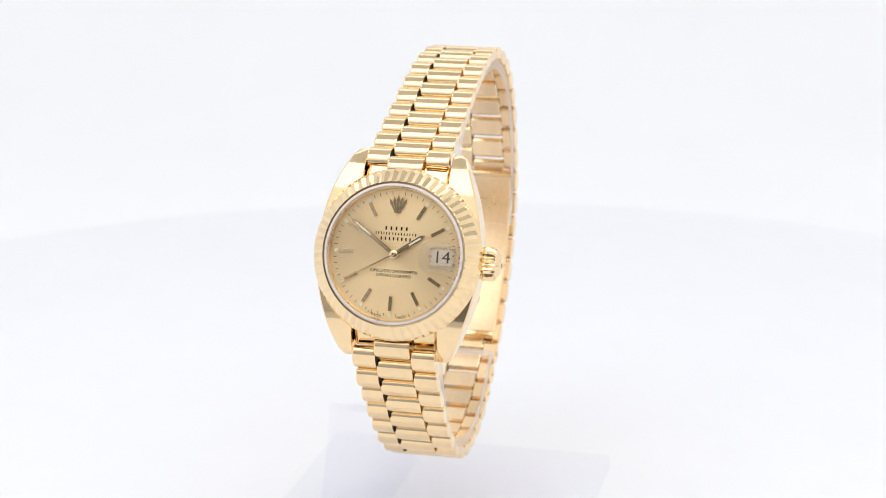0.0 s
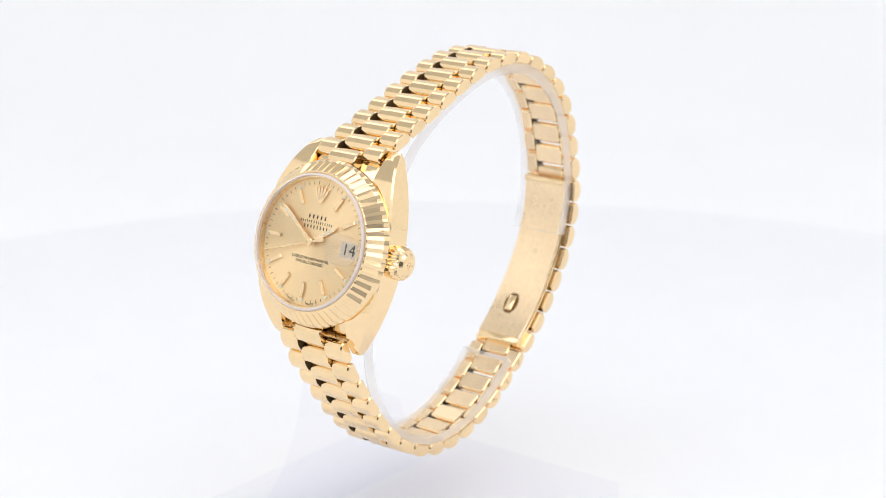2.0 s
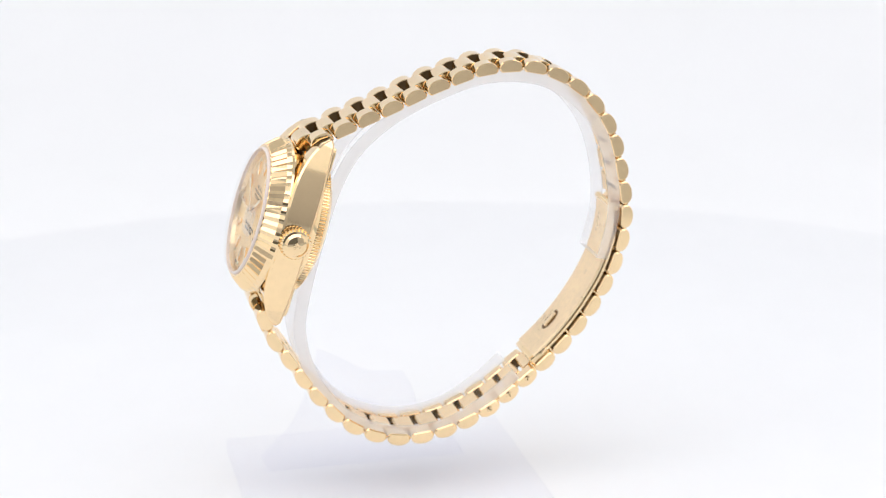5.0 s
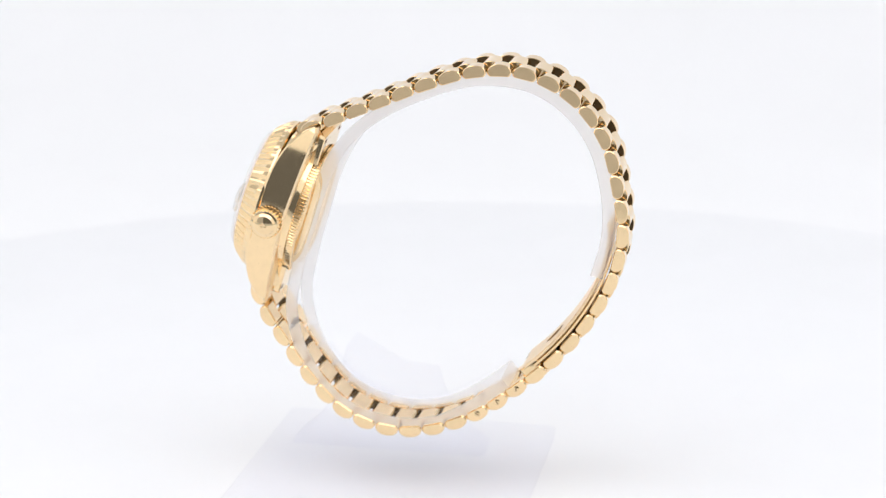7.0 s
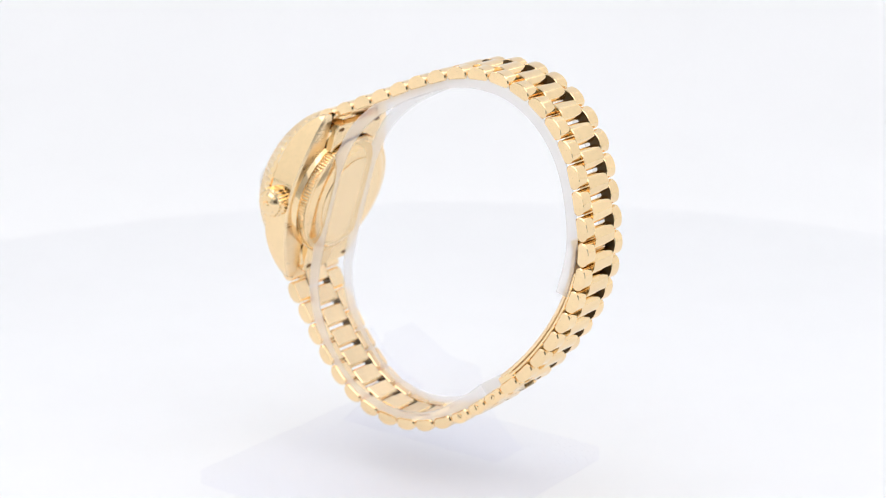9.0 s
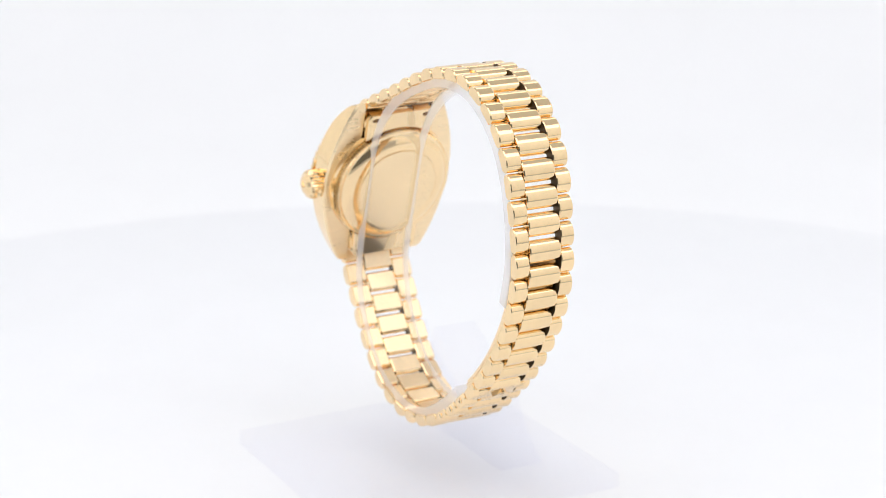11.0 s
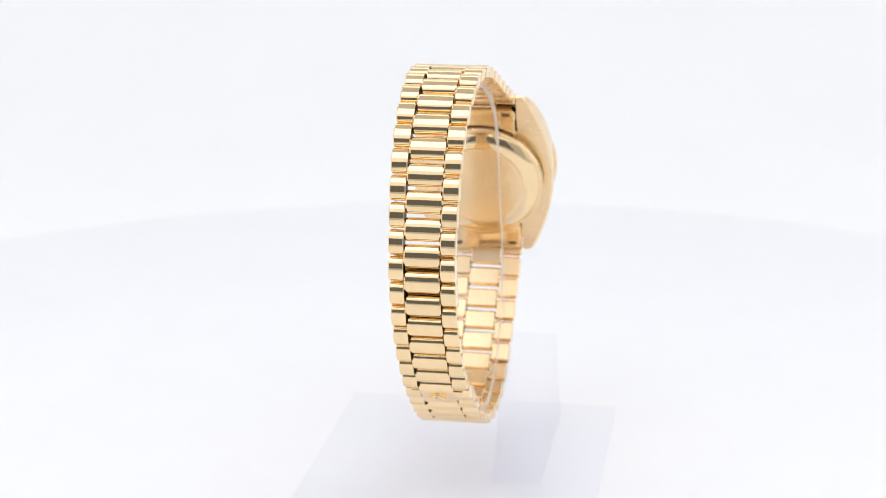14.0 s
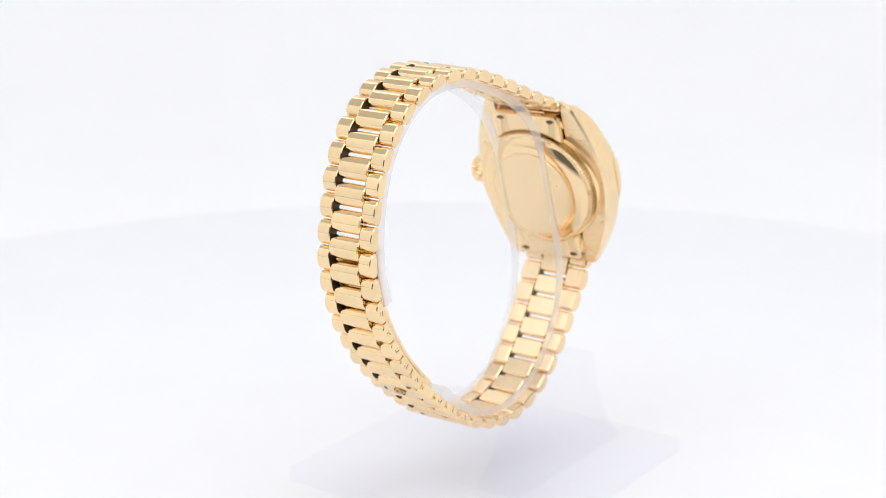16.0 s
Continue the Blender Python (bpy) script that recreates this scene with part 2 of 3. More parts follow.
def drift(s):
    """The head end of the bracelet lies a little to one side."""
    return -1.1 * (1 - taper(s))


def link_mesh(name, width, mat, low, a, shade_side=0):
    """A D-shaped link: flat inside, round outside, eased ends; the end facing the centre row is rough, its dark colour
    painting the shade between links.
    """
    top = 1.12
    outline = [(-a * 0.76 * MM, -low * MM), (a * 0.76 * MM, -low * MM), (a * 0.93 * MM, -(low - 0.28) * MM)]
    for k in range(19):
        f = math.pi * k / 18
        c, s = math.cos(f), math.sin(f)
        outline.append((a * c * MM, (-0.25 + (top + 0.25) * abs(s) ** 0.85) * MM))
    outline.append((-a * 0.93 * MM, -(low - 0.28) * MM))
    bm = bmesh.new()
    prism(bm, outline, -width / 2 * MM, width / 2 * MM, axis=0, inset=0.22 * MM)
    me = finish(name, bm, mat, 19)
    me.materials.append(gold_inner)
    me.materials.append(gold_gap_shade)
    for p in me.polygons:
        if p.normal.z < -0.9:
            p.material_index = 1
        elif p.normal.x * shade_side > 0.9:
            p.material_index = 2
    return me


def build_watch():
    watch = thing("wristwatch", "yellow gold wristwatch with champagne dial, fluted bezel and link bracelet", "watch")
    # middle case: drum and two flanks that run out into the lugs
    bm = bmesh.new()
    lathe(bm, [(0, -0.6 * MM), (11.3 * MM, -0.6 * MM), (11.5 * MM, 0.4 * MM), (12.0 * MM, 1.4 * MM), (12.0 * MM, 5.2 * MM), (0, 5.2 * MM)], 96)
    part("case_drum", bm, gold, watch, m=CASE)
    for side in (1, -1):
        bm = bmesh.new()
        rings = []
        steps = 40
        for k in range(steps + 1):
            u = -15.6 + 31.5 * k / steps
            f = abs(u) / (15.9 if u > 0 else 15.6)
            xo = 8.35 + 4.25 * (1 - f ** 1.9)
            xi = 6.6 if f > 0.62 else 6.6 + 1.6 * math.sin((0.62 - f) / 0.62 * math.pi / 2)
            top = 5.2 - 4.0 * f ** 4
            bot = 0.5 - 0.6 * f
            if f > 0.985:
                top -= 0.4
                bot += 0.3
                xo -= 0.3
            ring = [(xi, bot), (xo - 0.35, bot), (xo, bot + 0.35), (xo, top - 0.3), (xo - 0.25, top), (xi + 0.1, top), (xi, top - 0.1)]
            rings.append([bm.verts.new((side * a * MM, u * MM, b * MM)) for a, b in ring])
        for r, q in zip(rings, rings[1:]):
            for i in range(len(r)):
                bm.faces.new((r[i], r[(i + 1) % len(r)], q[(i + 1) % len(r)], q[i]))
        bm.faces.new(rings[0][::-1])
        bm.faces.new(rings[-1])
        me = finish("case_flank", bm, gold, 30)
        me.materials.append(gold_satin)
        for p in me.polygons:
            if p.normal.z > 0.45:
                p.material_index = 1
        part("case_flank", me, None, watch, "gold case side with satin top and polished flank", CASE)
    # case back: notched rim, polished dome, satin disc
    bm = bmesh.new()
    n = 480
    rings = []
    for j, (r, h) in enumerate([(10.9, -0.55), (11.05, -0.75), (11.05, -1.75), (10.75, -1.95), (10.35, -2.02), (10.2, -2.0), (9.9, -2.3), (9.2, -2.75), (8.4, -3.02), (7.75, -3.1), (7.6, -3.04)]):
        ring = []
        for i in range(n):
            rr = r - (0.22 if j in (1, 2) and i % 4 > 1 else 0)
            a = 2 * math.pi * i / n
            ring.append(bm.verts.new((rr * math.cos(a) * MM, rr * math.sin(a) * MM, h * MM)))
        rings.append(ring)
    for a, b in zip(rings, rings[1:]):
        for i in range(n):
            bm.faces.new((a[i], a[(i + 1) % n], b[(i + 1) % n], b[i]))
    bm.faces.new(rings[-1])
    bm.faces.new(rings[0][::-1])
    back = part("case_back", bm, gold, watch, "polished gold screw-down case back with notched rim", CASE, 25)
    bm = bmesh.new()
    lathe(bm, [(0, -3.2 * MM), (6.8 * MM, -3.19 * MM), (7.45 * MM, -3.14 * MM), (7.5 * MM, -3.05 * MM), (0, -3.05 * MM)], 96)
    part("back_disc", bm, gold_soft, back, "worn satin centre of the case back")
    # shouldered end pieces behind the lugs, cut round to fit the case back
    for sign in (1, -1):
        arc = [(11.35 * math.sin(a) * MM, sign * 11.35 * math.cos(a) * MM) for a in (radians(34 - 68 * k / 20) for k in range(21))]
        outer = [(-6.35 * MM, sign * 13.6 * MM), (-5.9 * MM, sign * 14.3 * MM), (5.9 * MM, sign * 14.3 * MM), (6.35 * MM, sign * 13.6 * MM)]
        bm = bmesh.new()
        prism(bm, arc + outer, -1.3 * MM, 0.6 * MM, inset=0.18 * MM)
        rest = part("end_piece", bm, gold, watch, "curved gold end piece meeting the case back", CASE)
        bm = bmesh.new()
        # dark ovals paint the shade of the two slots
        oval = [(0.75 * math.cos(a * math.pi / 10) * MM, 0.36 * math.sin(a * math.pi / 10) * MM) for a in range(20)]
        prism(bm, oval, -0.012 * MM, 0.05 * MM)
        slot = finish("slot", bm, gold_dark, 0)
        for x in (-4.9, 4.9):
            part("slot", slot, None, rest, m=pose(x * MM, sign * 13.3 * MM, -1.31 * MM))
    # spring bar holes on the inside of the lugs: discs coloured dark as shade
    bm = bmesh.new()
    lathe(bm, [(0, 0.02 * MM), (0.38 * MM, 0.02 * MM), (0.45 * MM, 0)], 16)
    hole = finish("bar_hole", bm, gold_dark, 30)
    for u in (14.6, -14.6):
        for side in (1, -1):
            part("bar_hole", hole, None, watch, m=CASE @ pose(side * 6.59 * MM, u * MM, 0.5 * MM, 0, -90 * side, 0))
    # fluted bezel
    bm = bmesh.new()
    teeth = 60
    n = teeth * 4
    rows = [(12.6, 4.3, 0, 0), (12.95, 4.45, 0, 0), (12.95, 4.85, 0.0, 0), (12.7, 5.65, 0.24, 0.12), (11.55, 7.1, 0.24, 0.16), (11.0, 7.65, 0.10, 0.1),
            (10.85, 7.72, 0, 0), (10.6, 7.7, 0, 0), (10.5, 7.4, 0, 0), (10.5, 6.6, 0, 0)]
    rings = []
    for r, h, cut, low in rows:
        ring = []
        for i in range(n):
            d = (0, 0.55, 1, 0.55)[i % 4]
            a = 2 * math.pi * i / n
            ring.append(bm.verts.new(((r - cut * d) * math.cos(a) * MM, (r - cut * d) * math.sin(a) * MM, (h - low * d) * MM)))
        rings.append(ring)
    for a, b in zip(rings, rings[1:]):
        for i in range(n):
            bm.faces.new((a[i], a[(i + 1) % n], b[(i + 1) % n], b[i]))
    part("bezel", bm, gold, watch, "fluted polished gold bezel", HEAD, 12)
    # pale gasket and crystal
    bm = bmesh.new()
    lathe(bm, [(10.55 * MM, 7.0 * MM), (10.52 * MM, 7.85 * MM), (10.4 * MM, 8.05 * MM), (10.18 * MM, 8.1 * MM), (10.12 * MM, 7.2 * MM)])
    part("gasket", bm, gasket, watch, "pale ring round the crystal", HEAD)
    bm = bmesh.new()
    lathe(bm, [(0, 7.95 * MM), (9.93 * MM, 7.95 * MM), (9.93 * MM, 8.45 * MM), (9.7 * MM, 8.68 * MM), (0, 8.75 * MM)])
    glass = part("crystal", bm, crystal_glass, watch, "clear flat watch crystal", HEAD)
    glass.visible_shadow = False
    # lens over the date
    bm = bmesh.new()
    rows = []
    for j in range(7):
        f = j / 6
        ring = []
        for i in range(40):
            a = 2 * math.pi * i / 40
            c, s = math.cos(a), math.sin(a)
            k = 1 - 0.16 * f if j < 6 else 0.6
            ring.append(bm.verts.new(((6.9 + 2.9 * k * math.copysign(abs(c) ** 0.6, c)) * MM, 2.35 * k * math.copysign(abs(s) ** 0.6, s) * MM,
                                      (8.76 + 0.45 * math.sin(f * math.pi / 2)) * MM)))
        rows.append(ring)
    for a, b in zip(rows, rows[1:]):
        for i in range(40):
            bm.faces.new((a[i], a[(i + 1) % 40], b[(i + 1) % 40], b[i]))
    bm.faces.new(rows[-1])
    bm.faces.new(rows[0][::-1])
    lens = part("date_lens", bm, lens_glass, watch, "small magnifying lens on the crystal", HEAD)
    lens.visible_shadow = False
    build_dial(watch)
    build_crown(watch)
    return watch, build_pointers(watch)


def build_dial(watch):
    base = 6.9
    bm = bmesh.new()
    lathe(bm, [(0, (base - 0.4) * MM), (10.5 * MM, (base - 0.4) * MM), (10.5 * MM, base * MM), (0, base * MM)], 128)
    dial = part("dial", bm, champagne, watch, "champagne sunburst dial with baton hour markers", HEAD)
    # sloping inner ring
    bm = bmesh.new()
    lathe(bm, [(10.45 * MM, (base + 0.01) * MM), (9.75 * MM, (base + 0.02) * MM), (9.93 * MM, 7.6 * MM), (10.3 * MM, 7.6 * MM)])
    part("inner_ring", bm, gold_satin, dial)
    # hour markers with a lume dot at the outer end
    outline = [(-0.27 * MM, 6.2 * MM), (0.27 * MM, 6.2 * MM), (0.27 * MM, 8.55 * MM), (-0.27 * MM, 8.55 * MM)]
    bm = bmesh.new()
    prism(bm, outline, base * MM, (base + 0.32) * MM, inset=0.1 * MM)
    bar = finish("hour_marker", bm, gold, 0)
    bm = bmesh.new()
    lathe(bm, [(0, (base + 0.22) * MM), (0.26 * MM, (base + 0.2) * MM), (0.28 * MM, base * MM)], 16)
    dot = finish("lume_dot", bm, lume, 40)
    for h in range(1, 12):
        if h == 3:
            continue
        turn = pose(0, 0, 0, 0, 0, -30 * h)
        part("hour_marker", bar, None, dial, m=turn)
        part("lume_dot", dot, None, dial, m=turn @ pose(0, 8.95 * MM, 0))
    # minute track
    bm = bmesh.new()
    for k in range(60):
        if k % 5:
            a = radians(6 * k)
            c, s = math.cos(a), math.sin(a)
            for w, r0, r1 in ((0.035, 8.85, 9.35),):
                q = [((x * c + y * s) * MM, (-x * s + y * c) * MM) for x, y in ((-w, r0), (w, r0), (w, r1), (-w, r1))]
                prism(bm, q, (base + 0.002) * MM, (base + 0.02) * MM)
    tagged(part("minute_track", bm, print_black, dial, "fine printed minute marks", smooth=0), kind="stuff")
    # emblem: a fan of five rods over a small base
    bm = bmesh.new()
    for k in range(-2, 3):
        a = radians(13 * k)
        c, s = math.cos(a), math.sin(a)
        tall = 8.75 - 0.10 * abs(k)
        q = [((x * c + (y - 5.6) * s) * MM, (5.6 - x * s + (y - 5.6) * c) * MM) for x, y in ((-0.10, 6.5), (0.10, 6.5), (0.24, tall - 0.55), (0.05, tall), (-0.05, tall), (-0.24, tall - 0.55))]
        prism(bm, q, base * MM, (base + 0.28) * MM, inset=0.05 * MM)
        m = Matrix.Translation((tall - 5.6) * MM * Vector((s, c, 0)) + Vector((0, 5.6 * MM, (base + 0.14) * MM)))
        bmesh.ops.create_icosphere(bm, subdivisions=1, radius=0.15 * MM, matrix=m)
    ring = [(0.62 * MM * math.cos(a * math.pi / 10), (6.35 + 0.28 * math.sin(a * math.pi / 10)) * MM) for a in range(20)]
    prism(bm, ring, base * MM, (base + 0.3) * MM, inset=0.06 * MM)
    part("emblem", bm, gold, dial, "small applied gold emblem", smooth=0)
    # maker's and model lines as plain bars
    for y, tall, runs, pitch in ((3.86, 0.56, ((0, 3.9),), 0.78), (3.05, 0.40, ((-2.05, 2.4), (1.25, 3.9)), 0.42), (2.30, 0.50, ((0, 5.0),), 0.62)):
        for x, wide in runs:
            n = max(3, round(wide / pitch))
            for k in range(n):
                cx = x - wide / 2 + (k + 0.5) * wide / n
                w = 0.16 * wide / n
                bm = bmesh.new()
                box(bm, ((cx - w) * MM, (y - tall / 2) * MM, base * MM), ((cx + w) * MM, (y + tall / 2) * MM, (base + 0.02) * MM))
                part("print_bar", bm, print_black, dial, smooth=0)
    writing("SUPERLATIVE CHRONOMETER", 0.62, 0.1, -2.55, base + 0.012, print_black, dial, squeeze=0.86, bold=0.006)
    writing("OFFICIALLY CERTIFIED", 0.62, 0.1, -3.2, base + 0.012, print_black, dial, squeeze=0.86, bold=0.006)
    for ch, a in zip("T SWISS", (200.5, 0, 197, 194.6, 192.6, 190.9, 189)):
        if ch != " ":
            writing(ch, 0.55, 9.45 * math.sin(radians(a)), 9.45 * math.cos(radians(a)), base + 0.012, print_black, dial, turn=180 - a)
    for ch, a in zip("MADE T", (172.2, 169.9, 167.5, 165.4, 0, 161.5)):
        if ch != " ":
            writing(ch, 0.55, 9.45 * math.sin(radians(a)), 9.45 * math.cos(radians(a)), base + 0.012, print_black, dial, turn=180 - a)
    # date window
    bm = bmesh.new()
    box(bm, (5.3 * MM, -1.5 * MM, base * MM), (9.1 * MM, 1.5 * MM, (base + 0.05) * MM))
    part("date_frame", bm, gold_satin, dial, "narrow gold frame round the date", smooth=0)
    bm = bmesh.new()
    box(bm, (5.65 * MM, -1.15 * MM, (base + 0.04) * MM), (8.75 * MM, 1.15 * MM, (base + 0.07) * MM))
    part("date_disc", bm, date_white, dial, "cream date disc showing 14", smooth=0)
    writing("14", 2.5, 7.2, 0, base + 0.085, print_black, dial, name="date_digits", squeeze=1.05)


def hand_mesh(name, outline, z, thick, mat):
    bm = bmesh.new()
    prism(bm, [(a * MM, b * MM) for a, b in outline], z * MM, (z + thick) * MM, inset=0.05 * MM)
    return finish(name, bm, mat, 0)


def build_pointers(watch):
    def at(angle):
        return HEAD @ pose(0, 0, 0, 0, 0, -angle)
    hour = part("hour_hand", hand_mesh("hour_hand", [(-0.3, -0.6), (0.3, -0.6), (0.34, 4.9), (0, 5.5), (-0.34, 4.9)], 7.25, 0.12, gold), None, watch, "short gold baton hour hand", at(55.5))
    part("lume_strip", hand_mesh("lume_strip", [(-0.14, 2.2), (0.14, 2.2), (0.14, 4.7), (-0.14, 4.7)], 7.33, 0.06, lume), None, hour)
    minute = part("minute_hand", hand_mesh("minute_hand", [(-0.28, -0.6), (0.28, -0.6), (0.32, 7.7), (0, 8.4), (-0.32, 7.7)], 7.42, 0.12, gold), None, watch, "long gold baton minute hand", at(305.5))
    part("lume_strip", hand_mesh("lume_strip", [(-0.13, 4.6), (0.13, 4.6), (0.13, 7.5), (-0.13, 7.5)], 7.5, 0.06, lume), None, minute)
    second = part("second_hand", hand_mesh("second_hand", [(-0.3, -2.7), (0.3, -2.7), (0.12, 0), (0.06, 9.0), (-0.06, 9.0), (-0.12, 0)], 7.6, 0.08, gold), None, watch, "thin gold sweeping second hand", at(240))
    bm = bmesh.new()
    lathe(bm, [(0.62 * MM, 7.58 * MM), (0.62 * MM, 7.72 * MM), (0.5 * MM, 7.8 * MM), (0.22 * MM, 7.82 * MM), (0.2 * MM, 7.76 * MM), (0, 7.75 * MM)], 32)
    part("hand_boss", bm, gold, second)
    return second


def build_crown(watch):
    """Winding crown at three o'clock: a grooved drum with a domed end."""
    n = 26 * 4
    bm = bmesh.new()
    rings = []
    for r, h, cut in ((1.5, 12.2, 0), (1.5, 12.9, 0), (2.3, 12.95, 0.0), (2.55, 13.2, 0.24), (2.6, 14.0, 0.28), (2.5, 14.9, 0.24), (2.2, 15.25, 0), (1.9, 15.35, 0), (1.5, 15.75, 0), (0.8, 16.0, 0)):
        ring = []
        for i in range(n):
            rr = r - cut * (0, 0.5, 1, 0.5)[i % 4]
            a = 2 * math.pi * i / n
            ring.append(bm.verts.new(((h - 0.45) * MM, (-0.3 + rr * math.cos(a)) * MM, (2.9 + rr * math.sin(a)) * MM)))
        rings.append(ring)
    for a, b in zip(rings, rings[1:]):
        for i in range(n):
            bm.faces.new((a[i], a[(i + 1) % n], b[(i + 1) % n], b[i]))
    bm.faces.new(rings[-1])
    bm.faces.new(rings[0][::-1])
    crown = part("winding_crown", bm, gold, watch, "grooved gold winding crown", CASE, 25)
    bm = bmesh.new()
    for k in range(-2, 3):
        a = radians(16 * k)
        c, s = math.cos(a), math.sin(a)
        q = [(-0.3 + x * c + y * s, 2.3 - x * s + y * c) for x, y in ((-0.06, 0.1), (0.06, 0.1), (0.1, 1.25 - 0.1 * abs(k)), (-0.1, 1.25 - 0.1 * abs(k)))]
        prism(bm, [(u * MM, w * MM) for u, w in q], 15.35 * MM, 15.67 * MM, axis=0)
    part("emblem", bm, gold, crown, smooth=0)


# ---- the bracelet ----
def build_bracelet(watch):
    # hinge pins hold the links
    bm = bmesh.new()
    s0 = 0.0
    for k in range(2 * LINKS - 1):
        s = s0 + (k * 0.5 + 0.25) * PITCH
        if s > LOOP.length:
            break
        half = 6.1 - 1.3 * taper(s)
        m = LOOP.stance(s, drift(s), lift=-0.25) @ Matrix.Rotation(math.pi / 2, 4, "Y")
        bmesh.ops.create_cone(bm, cap_ends=True, segments=8, radius1=0.34 * MM, radius2=0.34 * MM, depth=2 * half * MM, matrix=m)
    chain = part("bracelet", bm, gold_inner, watch, "hinge pins of the three-row gold link bracelet")
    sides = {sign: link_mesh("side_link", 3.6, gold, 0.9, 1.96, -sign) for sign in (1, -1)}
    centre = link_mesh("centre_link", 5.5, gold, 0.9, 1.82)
    for k in range(LINKS):
        s = min(s0 + k * PITCH, LOOP.length)
        f = taper(s)
        half, mid = 6.4 - 1.3 * f, 2.75
        for sign in (1, -1):
            wide = half - mid - 0.06
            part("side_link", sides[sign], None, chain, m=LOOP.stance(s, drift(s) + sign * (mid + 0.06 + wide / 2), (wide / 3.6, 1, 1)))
        if k < LINKS - 1:
            s += PITCH / 2
            mid = 2.75
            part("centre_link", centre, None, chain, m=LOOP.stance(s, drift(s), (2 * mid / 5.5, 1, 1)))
    for s, step in ((0.0, -0.5), ((LINKS - 1) * PITCH, 0.5)):
        part("centre_link", centre, None, chain, m=LOOP.stance(min(s, LOOP.length), drift(s)) @ pose(0, step * PITCH * MM, 0))
    # end pieces between the lugs, under the bezel
    for sign in (1, -1):
        turn = CASE @ pose(0, sign * 11.7 * MM, (1.6 if sign > 0 else 1.1) * MM, -sign * 24)
        bm = soft_box((-6.57 * MM, -2.3 * MM, -1.9 * MM), (6.57 * MM, 2.3 * MM, 1.35 * MM), 0.9 * MM, 4)
        part("end_link", bm, gold, watch, "solid gold end piece between the lugs", turn)
    # screws in the side links next to the clasp
    bm = bmesh.new()
    lathe(bm, [(0.5 * MM, 0), (0.5 * MM, 0.08 * MM), (0.42 * MM, 0.12 * MM), (0, 0.12 * MM)], 16)
    head = finish("screw", bm, gold, 30)
    # thin dark bar paints the shade in the screw slot
    bm = bmesh.new()
    box(bm, (-0.4 * MM, -0.07 * MM, 0.11 * MM), (0.4 * MM, 0.07 * MM, 0.135 * MM))
    slot = finish("slot", bm, gold_dark, 0)
    for k in (19, 20, 21, 22, 23, 25, 26, 27):
        s = s0 + k * PITCH
        half = 6.4 - 1.3 * taper(s)
        for sign in (-1, 1) if k > 24 else (-1,):
            m = LOOP.stance(s, drift(s) + sign * (half - 0.02), lift=-0.1) @ pose(0, 0, 0, 0, 90 * sign, 0)
            screw = part("screw", head, None, chain, m=m)
            part("slot", slot, None, chain, m=m @ pose(0, 0, 0, 0, 0, 35 + 40 * k))


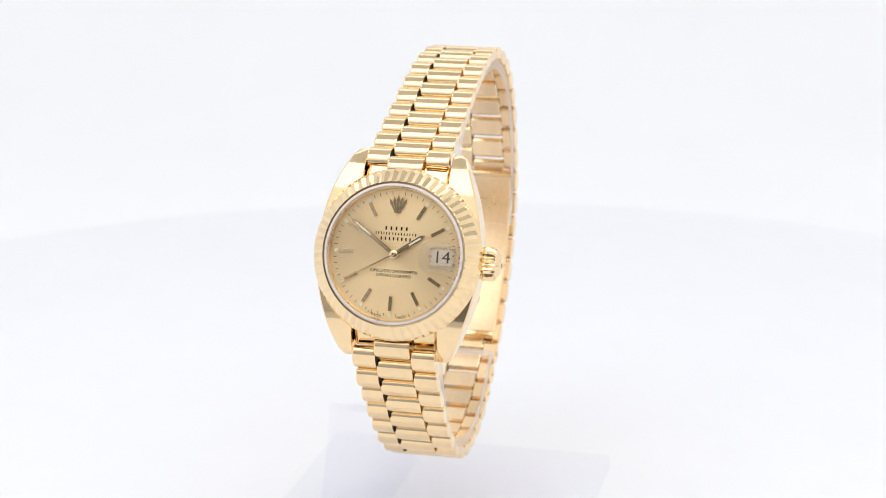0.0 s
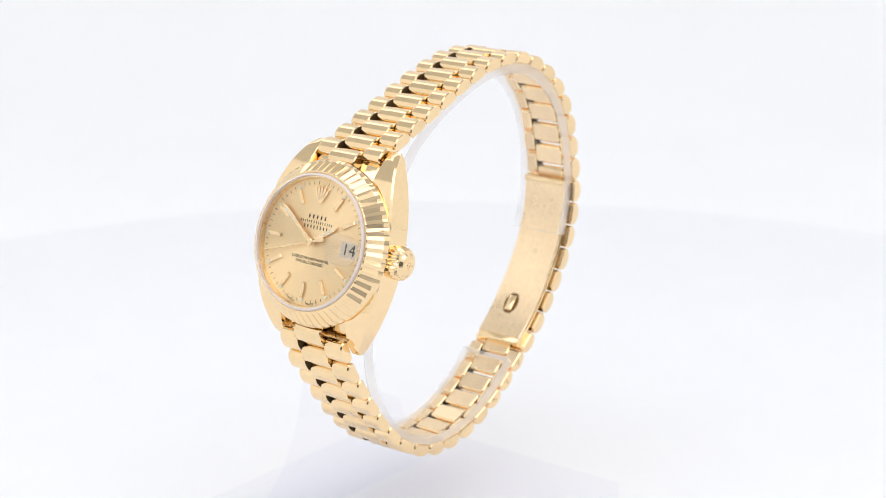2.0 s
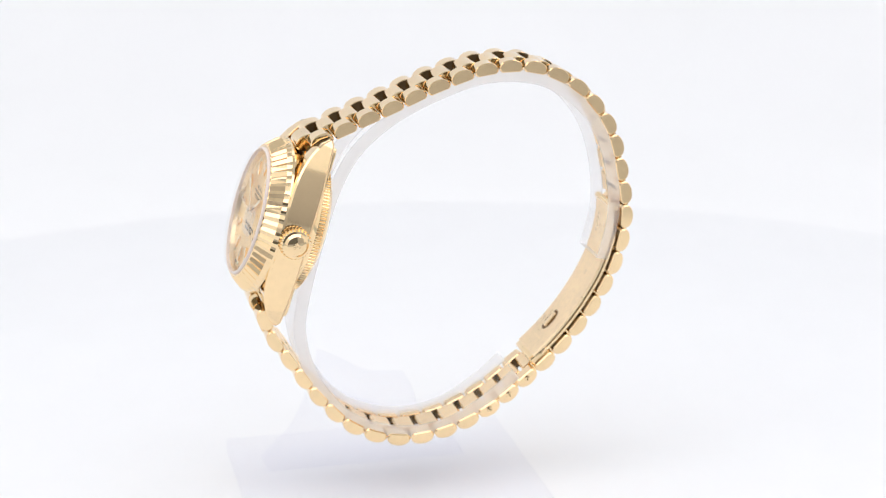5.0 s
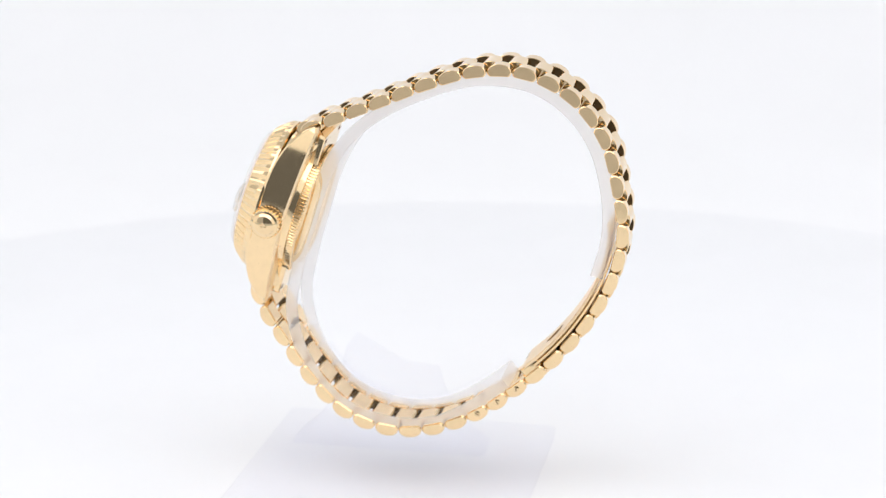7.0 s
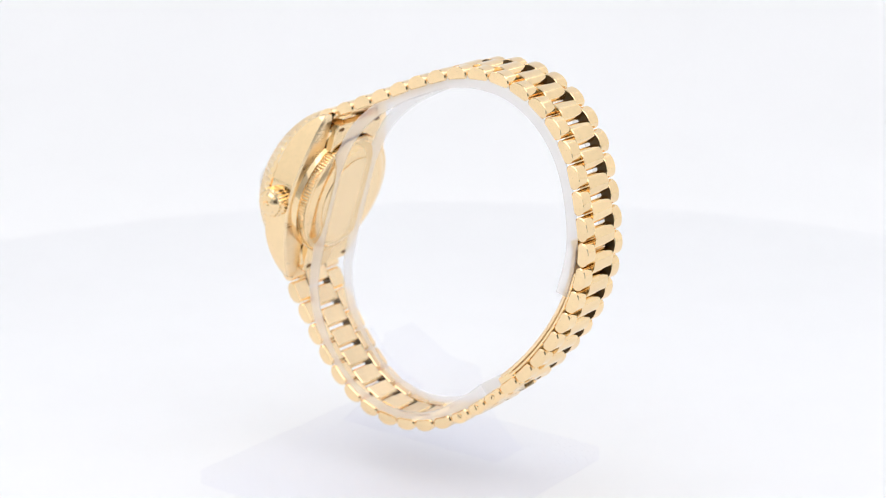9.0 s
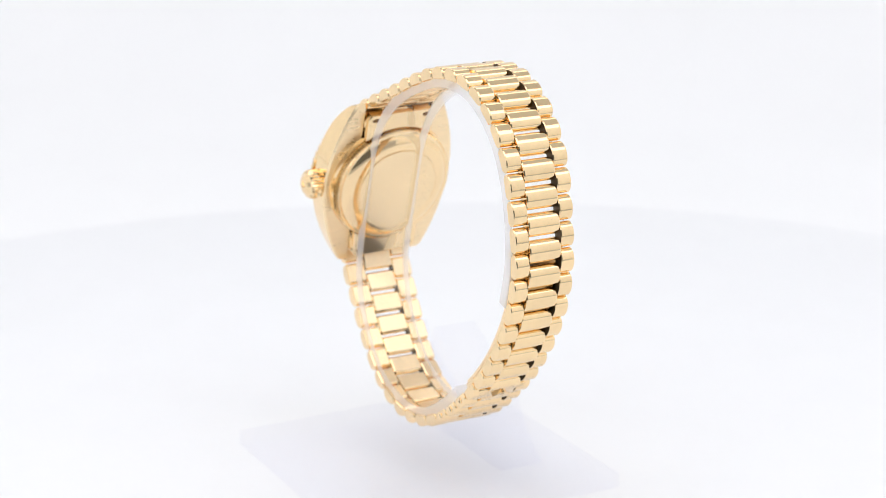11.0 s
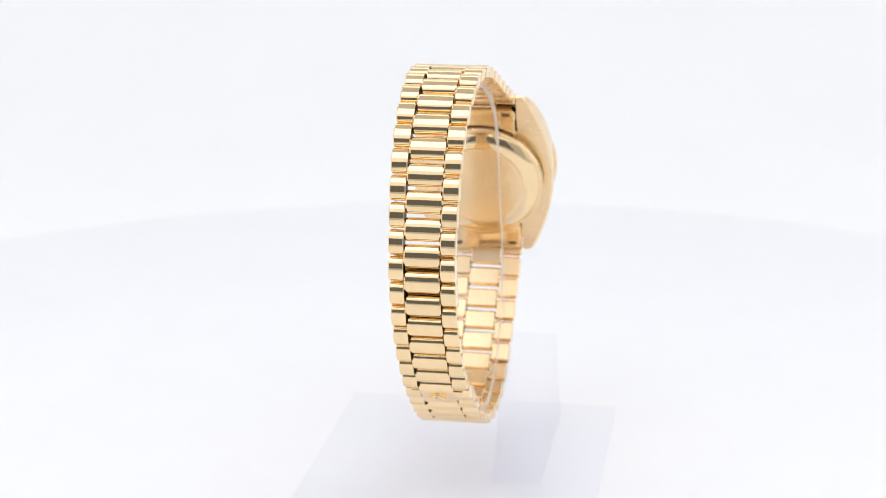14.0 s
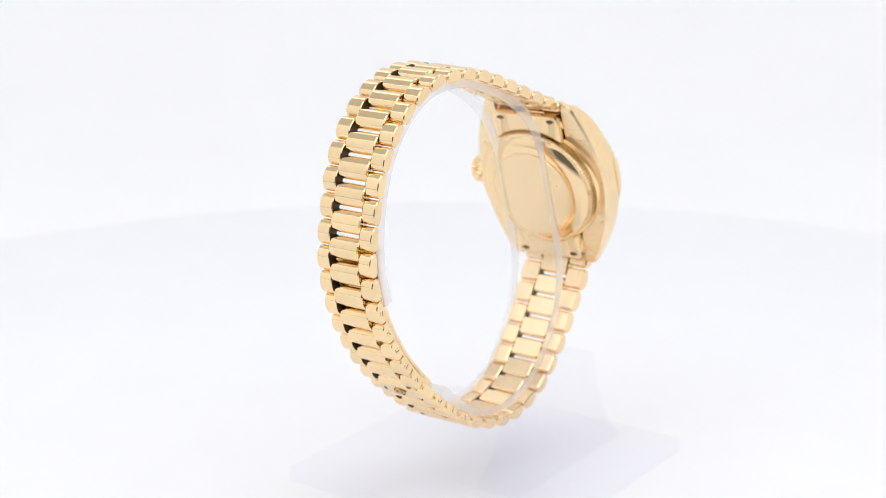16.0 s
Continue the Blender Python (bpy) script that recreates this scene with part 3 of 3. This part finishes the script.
def build_clasp(watch):
    """Folding clasp: a long blade inside the links, a hinge pin, a stepped end and a crest outside."""
    s_pin, s_end = 16.55 * PITCH, 24.2 * PITCH
    bm = bmesh.new()
    band(bm, LOOP, s_pin, s_end, 4.35, -2.35, -1.75, 40, 0.12)
    clasp = part("clasp", bm, gold_inner, watch, "folding gold clasp blade inside the bracelet")
    bm = bmesh.new()
    band(bm, LOOP, s_pin + 5.5, s_end - 1.5, 4.45, -1.62, -1.12, 30, 0.1)
    part("clasp_cover", bm, gold, clasp, "outer leaf of the folded clasp")
    bm = bmesh.new()
    m = LOOP.stance(s_pin + 0.2, lift=-1.9) @ Matrix.Rotation(math.pi / 2, 4, "Y")
    bmesh.ops.create_cone(bm, cap_ends=True, segments=20, radius1=0.62 * MM, radius2=0.62 * MM, depth=8.8 * MM, matrix=m)
    part("hinge_pin", bm, gold, clasp)
    # hole with a bar across it: a flat oval coloured dark as shade
    bm = bmesh.new()
    q = [(1.35 * math.cos(a * math.pi / 14) * MM, 2.1 * math.sin(a * math.pi / 14) * MM) for a in range(28)]
    prism(bm, q, -0.02 * MM, 0.03 * MM)
    where = LOOP.stance(22.6 * PITCH, -0.6, lift=-2.36) @ pose(0, 0, 0, 180)
    hole = part("clasp_hole", bm, gold_dark, clasp, "flat dark oval painting the shaded hole in the clasp blade", where, 0)
    bm = soft_box((-0.75 * MM, -1.45 * MM, 0.0), (0.75 * MM, 1.45 * MM, 0.25 * MM), 0.1 * MM)
    part("catch_bar", bm, gold, clasp, m=where)
    # stamped lines that cannot be read
    for s, wide, tall in ((20.0, 1.0, 0.9), (19.2, 0.6, 0.7), (21.0, 1.2, 0.5), (23.5, 3.2, 0.35), (23.8, 2.4, 0.35)):
        bm = bmesh.new()
        box(bm, (-wide / 2 * MM, -tall / 2 * MM, 0), (wide / 2 * MM, tall / 2 * MM, 0.012 * MM))
        part("stamp", bm, gold_inner, clasp, m=LOOP.stance(s * PITCH, 0.2, lift=-2.355) @ pose(0, 0, 0, 180), smooth=0)
    # end block and crest of the catch
    bm = soft_box((-4.4 * MM, -1.8 * MM, -2.2 * MM), (4.4 * MM, 1.9 * MM, 0.95 * MM), 0.45 * MM, 3)
    part("catch_block", bm, gold, clasp, m=LOOP.stance(24.0 * PITCH))
    bm = bmesh.new()
    for k in range(-2, 3):
        a = radians(20 * k)
        c, s = math.cos(a), math.sin(a)
        q = [((x * c + y * s) * MM, (-1.0 - x * s + y * c) * MM) for x, y in ((-0.2, 0.2), (0.2, 0.2), (0.25, 2.1 - 0.15 * abs(k)), (-0.25, 2.1 - 0.15 * abs(k)))]
        prism(bm, q, 0.6 * MM, 1.5 * MM, inset=0.1 * MM)
    part("catch_crest", bm, gold, clasp, "small fan-shaped catch", LOOP.stance(23.95 * PITCH), 0)


# ---- the acrylic stand ----
RING = Track([(23.6, 41.0), (25.3, 48.0), (24.9, 55.3), (22.8, 62.2), (18.6, 67.6), (12.6, 70.9), (4.8, 71.4), (-3.1, 69.1), (-10.3, 65.6),
              (-15.9, 61.0), (-19.5, 55.0), (-21.9, 47.9), (-24.3, 39.8), (-25.6, 32.1), (-23.6, 24.3), (-18.3, 17.4), (-10.4, 14.3), (-2.6, 14.8),
              (4.0, 18.3), (9.1, 22.4)])


def build_stand():
    stand = thing("watch_stand", "clear acrylic C-shaped watch stand on a square foot plate", "watch stand")
    bm = bmesh.new()
    band(bm, RING, 0, RING.length, 4.75, -2.1, 0.0, 110, 0.15)
    me = finish("cuff", bm, acrylic, 30)
    me.materials.append(acrylic_edge)
    # side edges and ends carry the painted white glow
    for p in me.polygons:
        if abs(p.normal.x) > 0.6:
            p.material_index = 1
    for p in (me.polygons[-1], me.polygons[-2]):
        p.material_index = 1
    part("cuff", me, None, stand, "open ring of clear acrylic inside the bracelet")
    # upright beside the bracelet, joined to the ring by a short bridge
    bm = bmesh.new()
    band(bm, RING, 0.74 * RING.length, 0.84 * RING.length, 1.2, -2.0, -0.1, 16, 0.1, -5.9)
    part("bridge", bm, acrylic_foot, stand)
    bm = bmesh.new()
    left = spline([(-20.5, 22.0), (-22.5, 15.0), (-26.0, 8.0), (-31.0, 3.1)], 6)
    right = spline([(4.0, 3.1), (-1.0, 7.0), (-4.0, 12.0), (-5.5, 16.6)], 6)
    low = spline([(-7.5, 16.8), (-12.0, 17.4), (-17.0, 20.2)], 6)
    prism(bm, [((a) * MM, (b) * MM) for a, b in (*left, *right, *low)], -15.5 * MM, -7.1 * MM, axis=0, inset=0.2 * MM)
    part("pedestal", bm, acrylic_foot, stand, "flared clear acrylic upright beside the ring")
    bm = soft_box((-25 * MM, -36 * MM, 0.15 * MM), (25 * MM, 14 * MM, 3 * MM), 0.4 * MM)
    part("foot_plate", bm, acrylic_foot, stand, "square clear acrylic plate")
    for ob in stand.children:
        ob.visible_shadow = False
    return stand


build_setting()
watch, second_hand = build_watch()
build_bracelet(watch)
build_clasp(watch)
stand = build_stand()


# ---- what moves ----
def motions():
    ticks = [k for k in range(17)]
    for carried in (watch, stand, bpy.data.objects["turntable"]):
        walk(carried, [(t, spun(t)) for t in ticks])
    walk(second_hand, [(t, HEAD @ pose(0, 0, 0, 0, 0, -240 - 6.2 * t)) for t in ticks])


motions()
